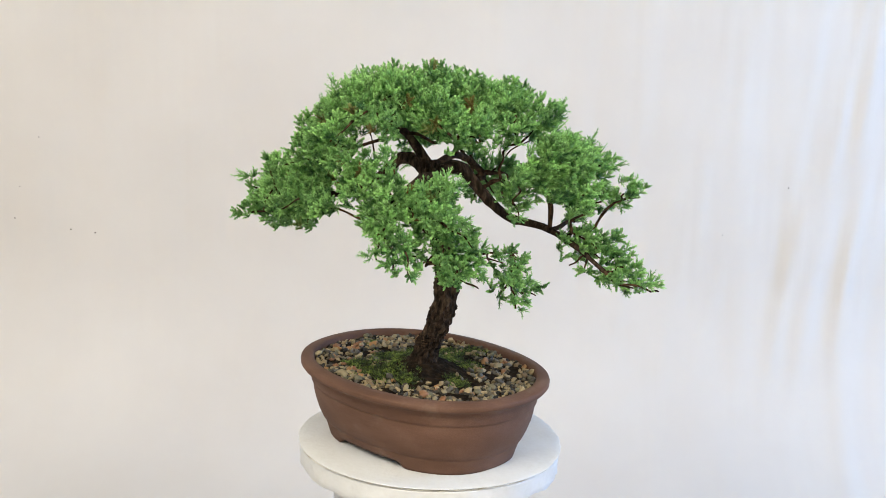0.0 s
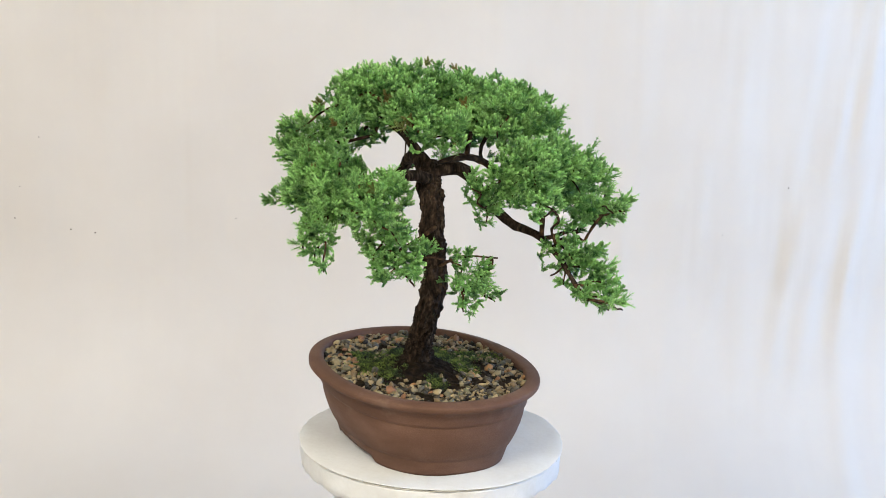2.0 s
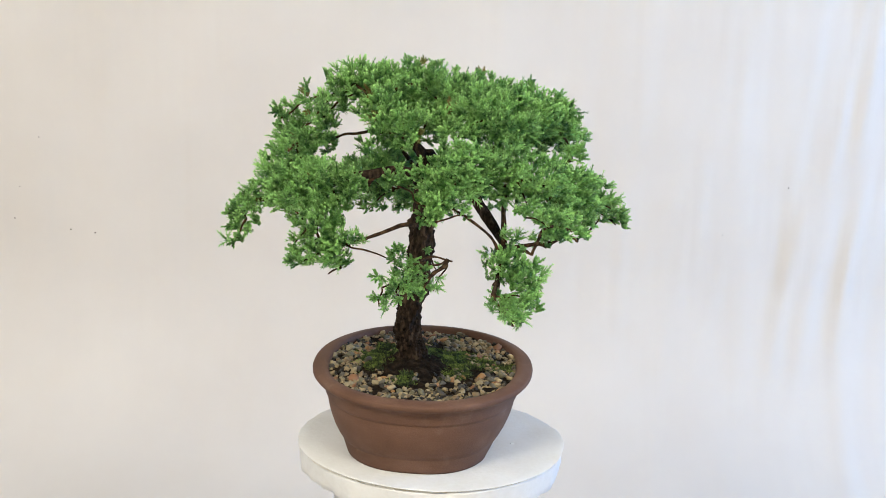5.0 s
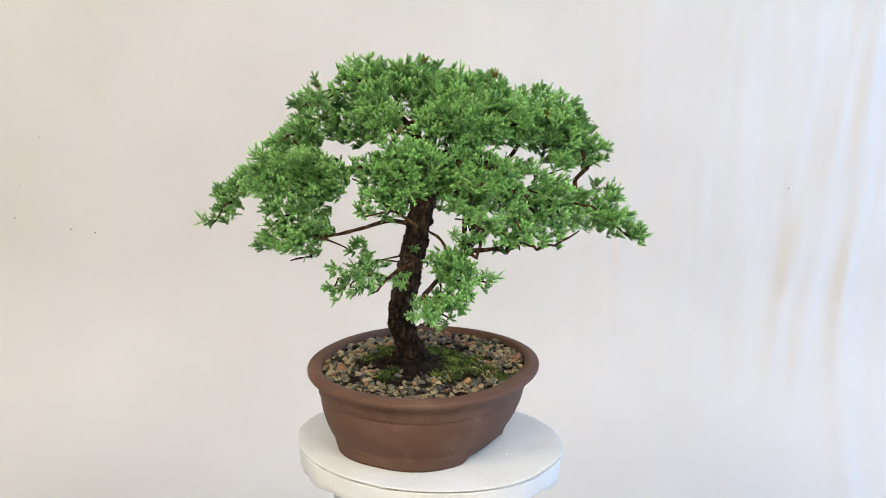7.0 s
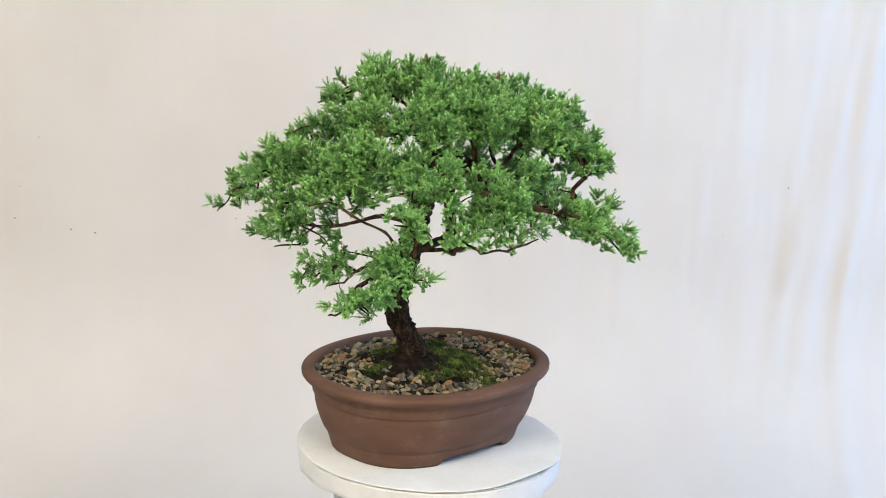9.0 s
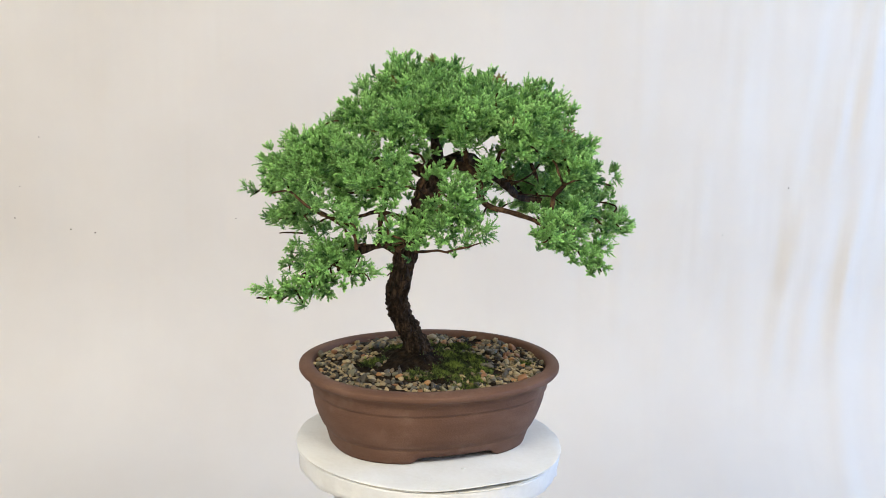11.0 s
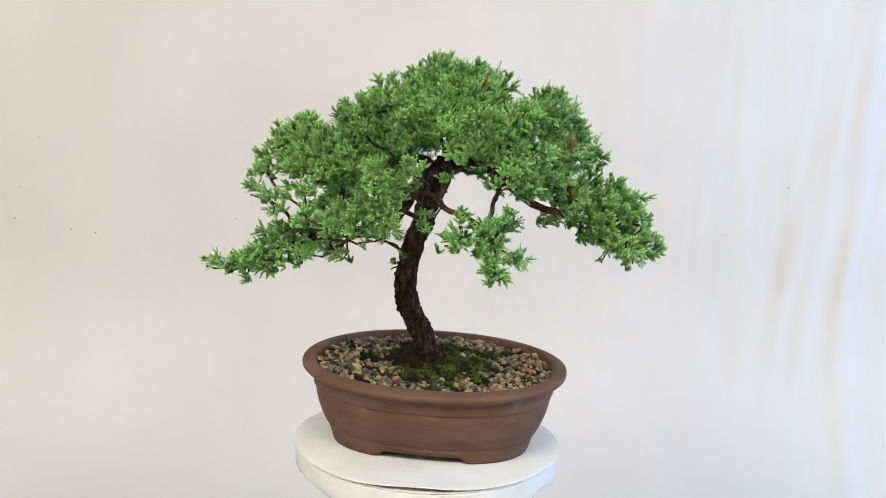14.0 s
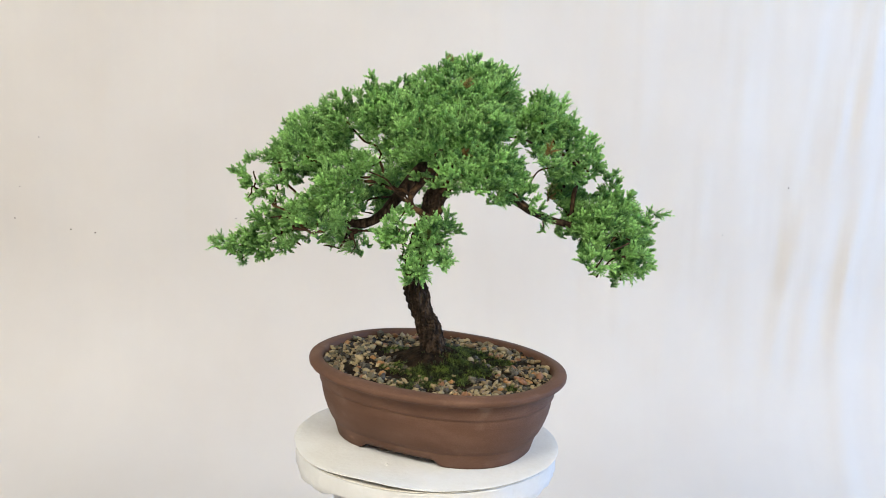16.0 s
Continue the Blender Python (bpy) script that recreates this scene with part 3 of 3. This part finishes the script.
limb_pads((-0.194, -0.002, 0.312, 0.021), (-0.134, -0.014, 0.306, 0.022), (-0.170, -0.020, 0.324, 0.022), (-0.164, -0.026, 0.282, 0.024), (-0.200, -0.032, 0.312, 0.018), (-0.176, -0.044, 0.252, 0.016),
          (-0.164, -0.044, 0.264, 0.021), (-0.098, -0.092, 0.228, 0.011), (-0.110, -0.110, 0.222, 0.011), (-0.080, -0.104, 0.216, 0.010), (-0.062, -0.092, 0.306, 0.015), (-0.098, -0.164, 0.330, 0.011),
          (-0.074, -0.128, 0.336, 0.022))
limb_pads((-0.074, -0.152, 0.342, 0.019), (-0.050, -0.128, 0.342, 0.024), (-0.026, -0.074, 0.312, 0.012), (-0.044, -0.146, 0.348, 0.023), (-0.020, -0.200, 0.228, 0.016), (-0.008, -0.128, 0.336, 0.022),
          (-0.008, -0.176, 0.246, 0.021), (-0.008, -0.188, 0.240, 0.021), (0.004, -0.170, 0.324, 0.018), (0.004, -0.152, 0.342, 0.021), (0.010, -0.206, 0.306, 0.014), (0.010, -0.128, 0.330, 0.020),
          (0.028, -0.140, 0.342, 0.020), (0.034, -0.164, 0.336, 0.017), (0.016, -0.068, 0.318, 0.017), (0.022, -0.080, 0.312, 0.010), (0.058, -0.158, 0.282, 0.013), (0.058, -0.146, 0.288, 0.014))
limb_pads((0.070, -0.116, 0.330, 0.015), (0.082, -0.116, 0.306, 0.022), (0.094, -0.128, 0.300, 0.022), (0.100, -0.122, 0.318, 0.021), (0.058, -0.062, 0.318, 0.013), (0.178, -0.062, 0.288, 0.015),
          (0.034, -0.008, 0.336, 0.015), (0.184, -0.032, 0.282, 0.020), (0.184, -0.026, 0.294, 0.015), (0.160, -0.020, 0.282, 0.016), (0.160, -0.002, 0.354, 0.019))
limb_pads((-0.236, -0.002, 0.288, 0.009), (-0.194, -0.032, 0.264, 0.008), (-0.194, -0.044, 0.246, 0.008), (-0.194, -0.062, 0.288, 0.008), (-0.146, -0.050, 0.240, 0.008), (-0.170, -0.068, 0.240, 0.008),
          (-0.140, -0.062, 0.264, 0.008), (-0.122, -0.098, 0.228, 0.008), (-0.128, -0.104, 0.210, 0.008), (-0.104, -0.086, 0.252, 0.008), (-0.092, -0.080, 0.234, 0.008), (-0.092, -0.080, 0.210, 0.008),
          (-0.110, -0.098, 0.336, 0.008), (-0.092, -0.104, 0.240, 0.008), (-0.074, -0.098, 0.294, 0.008), (-0.092, -0.122, 0.216, 0.008), (-0.068, -0.098, 0.228, 0.008), (-0.104, -0.170, 0.312, 0.008),
          (-0.056, -0.092, 0.216, 0.008), (-0.074, -0.176, 0.318, 0.008), (-0.044, -0.206, 0.222, 0.008), (-0.032, -0.182, 0.258, 0.008))
limb_pads((-0.026, -0.170, 0.228, 0.008), (-0.020, -0.146, 0.258, 0.008), (-0.020, -0.152, 0.234, 0.008), (-0.026, -0.218, 0.216, 0.008), (-0.026, -0.224, 0.222, 0.008), (-0.020, -0.206, 0.318, 0.008),
          (-0.014, -0.152, 0.270, 0.008), (-0.014, -0.218, 0.234, 0.008), (-0.002, -0.224, 0.312, 0.008), (0.004, -0.152, 0.270, 0.008), (0.010, -0.176, 0.270, 0.008), (0.028, -0.188, 0.336, 0.008),
          (0.028, -0.176, 0.240, 0.008), (0.034, -0.212, 0.300, 0.008), (0.046, -0.182, 0.318, 0.008), (0.052, -0.188, 0.282, 0.008), (0.052, -0.182, 0.294, 0.008), (0.046, -0.152, 0.270, 0.008),
          (0.022, -0.068, 0.348, 0.009), (0.076, -0.164, 0.276, 0.008), (0.100, -0.146, 0.276, 0.008), (0.118, -0.134, 0.282, 0.008))
limb_pads((0.130, -0.128, 0.288, 0.008), (0.046, -0.038, 0.288, 0.008), (0.118, -0.092, 0.348, 0.008), (0.082, -0.062, 0.282, 0.008), (0.178, -0.086, 0.288, 0.008), (0.070, -0.026, 0.324, 0.008),
          (0.154, -0.056, 0.300, 0.008), (0.214, -0.050, 0.258, 0.008), (0.208, -0.044, 0.264, 0.009), (0.112, -0.014, 0.408, 0.008), (0.166, -0.020, 0.336, 0.008), (0.214, -0.020, 0.270, 0.008),
          (0.184, -0.008, 0.342, 0.008), (0.064, 0.010, 0.420, 0.008), (0.178, 0.070, 0.324, 0.008), (0.106, 0.052, 0.312, 0.008), (0.106, 0.100, 0.288, 0.009), (0.124, 0.184, 0.234, 0.008),
          (0.118, 0.196, 0.276, 0.008), (0.088, 0.166, 0.228, 0.008), (0.022, 0.070, 0.420, 0.008), (0.058, 0.232, 0.282, 0.008))
limb_pads((0.010, 0.196, 0.312, 0.008), (0.004, 0.094, 0.306, 0.008), (0.004, 0.226, 0.258, 0.008), (-0.008, 0.148, 0.252, 0.008), (-0.056, 0.166, 0.282, 0.009), (-0.152, 0.094, 0.378, 0.008),
          (-0.158, 0.034, 0.360, 0.008), (-0.128, 0.016, 0.258, 0.008), (-0.176, 0.022, 0.354, 0.008), (-0.230, 0.028, 0.276, 0.008), (-0.236, 0.010, 0.270, 0.008), (-0.128, 0.004, 0.246, 0.008))
# the thin drooping ends of the lowest limbs, and small shoots on the trunk
limb_pads((-0.054, -0.243, 0.220, 0.007), (-0.059, -0.252, 0.222, 0.003), (-0.047, -0.232, 0.215, 0.008), (0.226, -0.043, 0.257, 0.006), (-0.254, -0.012, 0.264, 0.006),
          (-0.031, -0.034, 0.236, 0.003), (-0.041, -0.036, 0.205, 0.003), (-0.020, -0.036, 0.222, 0.003))

TRUNK = [(-0.0200, 0.0070, 0.084), (-0.0225, 0.0050, 0.102), (-0.0280, 0.0020, 0.1196), (-0.0392, -0.0092, 0.147), (-0.0395, -0.0172, 0.1744), (-0.0331, -0.0181, 0.2018), (-0.0282, -0.0133, 0.2292),
         (-0.0225, -0.0064, 0.2566), (-0.0170, -0.001, 0.284), (-0.0105, 0.008, 0.3114), (-0.004, 0.012, 0.328)]


BOUGHS = [
    ([(-0.014, 0.009, 0.315), (0.010, -0.020, 0.322), (0.022, -0.050, 0.290), (0.028, -0.078, 0.265), (0.012, -0.119, 0.260), (-0.012, -0.155, 0.248), (-0.045, -0.192, 0.228)], 0.0082, 0.0022),
    ([(-0.012, 0.012, 0.320), (0.010, 0.040, 0.330), (0.034, 0.066, 0.308), (0.044, 0.082, 0.294), (0.045, 0.110, 0.278), (0.056, 0.150, 0.268), (0.068, 0.190, 0.256)], 0.0072, 0.0024),
    ([(-0.018, 0.004, 0.312), (-0.055, 0.010, 0.319), (-0.108, 0.020, 0.312), (-0.150, 0.018, 0.296)], 0.0072, 0.0024),
    ([(-0.010, 0.009, 0.320), (0.035, -0.008, 0.330), (0.064, -0.024, 0.322), (0.078, -0.040, 0.304), (0.092, -0.038, 0.296), (0.112, -0.024, 0.290), (0.140, -0.020, 0.284)], 0.0046, 0.0024),
    ([(-0.008, 0.011, 0.325), (-0.028, 0.030, 0.358), (-0.050, 0.050, 0.382)], 0.0065, 0.0025),
    ([(-0.026, -0.008, 0.258), (-0.059, -0.028, 0.267), (-0.090, -0.020, 0.256), (-0.122, -0.010, 0.246), (-0.150, -0.010, 0.246)], 0.0028, 0.0013),
    ([(-0.034, -0.017, 0.215), (-0.040, -0.055, 0.236), (-0.037, -0.096, 0.240)], 0.0018, 0.0009),
]


def sprig_template(rng, fingers, juvenile):
    """Needles of one spray of shoots along +z: rows of root, two flanks and tip, with the growth from 0 at a shoot's foot to 1 at its end."""
    quads, grow = [], []

    def shoot(base, axis, length, whorls, needle, open_, close, half):
        axis = axis.normalized()
        u = axis.orthogonal().normalized()
        v = axis.cross(u)
        # the green stem that the needles clasp
        for j in range(2):
            w = (u if j else v) * 0.0011
            quads.append((base, base + axis * length * 0.55 - w, base + axis * (length + needle * 0.5), base + axis * length * 0.55 + w))
            grow.append(0.35)
        for k in range(whorls):
            f = k / (whorls - 1)
            p = base + axis * length * f
            for j in range(3):
                a = 2 * math.pi * (j / 3 + k / 6) + rng.uniform(-0.35, 0.35)
                spread = open_ + (close - open_) * f * f + rng.uniform(-0.15, 0.15)
                out = u * math.cos(a) + v * math.sin(a)
                d = (axis * math.cos(spread) + out * math.sin(spread)).normalized()
                w = axis.cross(out).normalized() * half * rng.uniform(0.85, 1.15)
                ln = needle * (0.8 + 0.55 * f - 0.6 * f * f) * rng.uniform(0.85, 1.15)
                mid = p + d * ln * 0.42 + out * 0.0003
                quads.append((p, mid - w, p + d * ln - out * 0.0002, mid + w))
                grow.append(f ** 1.3)
    for k in range(fingers):
        a = 2.4 * k + rng.uniform(-0.4, 0.4)
        tilt = 0.0 if k == 0 else rng.uniform(0.4, 1.1)
        axis = Vector((math.cos(a) * math.sin(tilt), math.sin(a) * math.sin(tilt), math.cos(tilt)))
        foot = Vector((0, 0, 0.003 if k == 0 else rng.uniform(-0.001, 0.008)))
        length = rng.uniform(0.0070, 0.0110) * (1.25 if k == 0 else 1.0)
        if juvenile:
            shoot(foot, axis, length * 1.2, 5, 0.0052, 1.1, 0.45, 0.00055)
        else:
            shoot(foot, axis, length, 7, 0.0037, 0.90, 0.42, 0.00088)
    return np.array([[tuple(p) for p in q] for q in quads], dtype=np.float64), np.array(grow)


def frames_along(dirs, rng):
    """A turn for each direction that lays +z on it, with a random spin."""
    n = len(dirs)
    z = dirs / np.linalg.norm(dirs, axis=1)[:, None]
    h = rng.normal(size=(n, 3))
    x = np.cross(h, z)
    x /= np.linalg.norm(x, axis=1)[:, None]
    return np.stack([x, np.cross(z, x), z], axis=2)


def needle_mesh(name, spots, dirs, sizes, old, templates, rng, parent):
    """One mesh of all the shoots of a pad."""
    verts, grow, dead = [], [], []
    pick = rng.integers(0, len(templates), len(spots))
    turns = frames_along(dirs, rng)
    for k, (q, gr) in enumerate(templates):
        sel = np.nonzero(pick == k)[0]
        if not len(sel):
            continue
        w = np.einsum("nij,qvj->nqvi", turns[sel], q) * sizes[sel][:, None, None, None] + spots[sel][:, None, None, :]
        verts.append(w.reshape(-1, 3))
        dead.append(np.repeat((rng.random(len(sel)) < 0.008 + 0.10 * old[sel]) * rng.uniform(0.3, 0.9, len(sel)), len(q) * 4))
        fresh = np.clip(rng.normal(0.62, 0.30, len(sel)), 0.05, 1.0)
        grow.append((gr[None, :, None] * fresh[:, None, None] * np.array([0.7, 0.85, 1.0, 0.85])[None, None, :]).reshape(-1))
    verts, grow, dry = np.concatenate(verts), np.concatenate(grow), np.concatenate(dead)
    nq = len(verts) // 4
    base = np.arange(nq)[:, None] * 4
    tris = np.concatenate([base + np.array([[0, 1, 2]]), base + np.array([[0, 2, 3]])], axis=1).reshape(-1)
    me = bpy.data.meshes.new(name)
    me.vertices.add(len(verts))
    me.vertices.foreach_set("co", verts.astype(np.float32).ravel())
    me.loops.add(len(tris))
    me.loops.foreach_set("vertex_index", tris.astype(np.int32))
    me.polygons.add(len(tris) // 3)
    me.polygons.foreach_set("loop_start", np.arange(0, len(tris), 3, dtype=np.int32))
    me.polygons.foreach_set("loop_total", np.full(len(tris) // 3, 3, dtype=np.int32))
    brown = me.attributes.new("dry", "FLOAT", "POINT")
    brown.data.foreach_set("value", dry.astype(np.float32))
    at = me.attributes.new("growth", "FLOAT", "POINT")
    at.data.foreach_set("value", grow.astype(np.float32))
    me.materials.append(NEEDLES)
    me.update(calc_edges=True)
    ob = new(name, me)
    ob.parent = parent
    return ob


def build_tree():
    root = tagged(new("bonsai_tree"), "juniper bonsai with a curved trunk and drooping green pads", "bonsai tree")
    rng = np.random.default_rng(11)
    rnd = random.Random(4)
    line = smooth_line(TRUNK, 26)
    radii = []
    for p in line:
        h = p.z - 0.094
        radii.append(0.0121 + 0.0050 * math.exp(-max(0.0, h) / 0.014) - 0.0002 * max(0.0, min(1.0, (h - 0.06) / 0.08)))
    v, f = tube(line, radii, 44, 0.26, 1.0, 110, 0.38)
    wide = Vector((0.86, -0.51, 0.0))
    for k in range(len(v)):
        o = v[k] - line[k // 44]
        v[k] = line[k // 44] + o * 0.96 + wide * (0.17 * o.dot(wide))
    mesh_object("trunk", v, f, BARK, root, False, "rough flaking dark brown bark")
    # each pad joins on to the nearest wood that leads back to the trunk
    pads = np.array(PADS)
    nodes = [Vector(p) for p in TRUNK]
    start = 3
    parent, limb = {}, {}
    done = list(range(start, len(nodes)))
    todo = list(range(len(pads)))
    centre = [Vector(p[:3]) for p in pads]
    at = {("t", k): nodes[k] for k in done}
    spent = {("t", k): (0.02 if k < len(nodes) - 3 else 0.0) for k in done}
    woods = []
    for i, (pts, ra, rb) in enumerate(BOUGHS):
        pts = smooth_line(pts, 5)
        v, f = tube(pts, [ra + (rb - ra) * k / (len(pts) - 1) for k in range(len(pts))], 14, 0.35, i, 160, 0.2)
        woods.append(mesh_object("branch", v, f, BARK if ra > 0.005 else TWIG, root, False, "thick dark flaking limb" if ra > 0.005 else ""))
        for k in range(3, len(pts), 3):
            at[("l", i, k)] = pts[k]
            spent[("l", i, k)] = 0.06
    while todo:
        best = None
        for j in todo:
            for key, q in at.items():
                c = (centre[j] - q).length + 0.35 * spent[key] + (0.0 if key[0] != "t" else 0.12 if q.z > 0.3 else 0.006 if centre[j].z < 0.245 else 9.0) + (0.12 if q.z < 0.245 and centre[j].z > q.z + 0.012 else 0.0)
                if best is None or c < best[0]:
                    best = (c, j, key)
        c, j, key = best
        parent[j] = key
        at[("p", j)] = centre[j] - Vector((0, 0, 0.008))
        spent[("p", j)] = spent[key] + (centre[j] - at[key]).length
        todo.remove(j)
    load = {j: 1 for j in range(len(pads))}
    for j in sorted(range(len(pads)), key=lambda k: -spent[("p", k)]):
        if parent[j][0] == "p":
            load[parent[j][1]] += load[j]
    branches, geometry = {}, {}
    for j in sorted(range(len(pads)), key=lambda k: spent[("p", k)]):
        key = parent[j]
        limb[j] = j if key[0] == "t" else ("l", key[1], j) if key[0] == "l" else limb[key[1]]
        a, b_ = at[key], at[("p", j)]
        r0, r1 = 0.0008 * math.sqrt(load[j]) + 0.0003, 0.0008 * math.sqrt(load[j]) * 0.85 + 0.0001
        r0, r1 = min(r0, 0.0050), min(r1, 0.0045)
        ln = (b_ - a).length
        arch = 0.05
        bends = [a + (b_ - a) * q + Vector((rnd.uniform(-1, 1), rnd.uniform(-1, 1), rnd.uniform(-0.6, 0.6))) * ln * 0.1 + Vector((0, 0, ln * arch)) for q in (0.33, 0.68)]
        pts = smooth_line([a, *bends, b_], 4)
        v, f = tube(pts, [r0 + (r1 - r0) * k / (len(pts) - 1) for k in range(len(pts))], 7, 0.5, j, 200)
        vs, fs = geometry.setdefault(limb[j], ([], []))
        n0 = len(vs)
        vs += v
        fs += [tuple(n0 + i for i in q) for q in f]
    for k, (vs, fs) in geometry.items():
        if isinstance(k, tuple):
            branches[k] = woods[k[1]]
            mesh_object("twig", vs, fs, TWIG, woods[k[1]], False)
        else:
            branches[k] = mesh_object("branch", vs, fs, TWIG, root, False)
    templates = [sprig_template(rnd, rnd.choice((5, 6, 7, 8)), k > 9) for k in range(13)]
    cen, rad = pads[:, :3], pads[:, 3]
    hub = np.array([-0.01, 0.0, 0.27])
    taken = {}
    for j in range(len(pads)):
        n = int(130 * ((rad[j] + 0.006) / 0.03) ** 2) + 6
        u = rng.normal(size=(n * 2, 3))
        u /= np.linalg.norm(u, axis=1)[:, None]
        r = (rad[j] * 1.08 + 0.0040) * rng.uniform(0.25, 1.0, n * 2)
        spots = cen[j] + u * r[:, None]
        # leave out shoots that would sit deep inside the crown, and open small gaps
        near = ((spots[:, None, :] - cen[None]) ** 2).sum(2)
        deep = (near < (0.62 * np.maximum(rad[None] - 0.004, 0.0)) ** 2)
        deep[:, j] = False
        gap = np.array([noise.noise(Vector(p * 36)) + 0.35 * noise.noise(Vector(p * 90)) for p in spots])
        away = np.hypot(spots[:, 0] + 0.01, spots[:, 1])
        hollow = ((away < 0.066) & (spots[:, 2] < 0.362) & (spots[:, 2] > 0.268)) | ((away < 0.092) & (spots[:, 2] < 0.350) & (spots[:, 2] > 0.285))
        under = (u[:, 2] < -0.35) & (rng.random(n * 2) < 0.5)
        keep = ~deep.any(1) & (gap > -0.11) & ~hollow & ~under
        spots, u, inner = spots[keep], u[keep], (r[keep] < 0.45 * rad[j])
        free = []
        for k, p in enumerate(spots):
            cell = tuple((p // 0.011).astype(int))
            if any(((p - q) ** 2).sum() < 0.0096 ** 2 for i in (-1, 0, 1) for jj in (-1, 0, 1) for l in (-1, 0, 1) for q in taken.get((cell[0] + i, cell[1] + jj, cell[2] + l), ())):
                continue
            taken.setdefault(cell, []).append(p)
            free.append(k)
        spots, u, inner = spots[free], u[free], inner[free]
        if not len(spots):
            continue
        out = spots - hub
        out /= np.linalg.norm(out, axis=1)[:, None]
        dirs = 0.35 * u + 0.55 * out + np.array([0, 0, 0.45]) + 0.3 * rng.normal(size=u.shape)
        dirs /= np.linalg.norm(dirs, axis=1)[:, None]
        spots = spots - dirs * 0.008
        size = rng.uniform(0.75, 1.2, len(spots)) * (0.55 if rad[j] < 0.006 else 0.88 if rad[j] < 0.0125 else 1.0)
        needle_mesh("foliage_pad", spots, dirs, size, inner, templates, rng, branches[limb[j]])
    return root


tree = build_tree()


def motions():
    rows = [(k * 0.25, turn(k * 0.25)) for k in range(65)]
    for thing in (turntable, pot, bed, tree):
        walk(thing, rows)


motions()
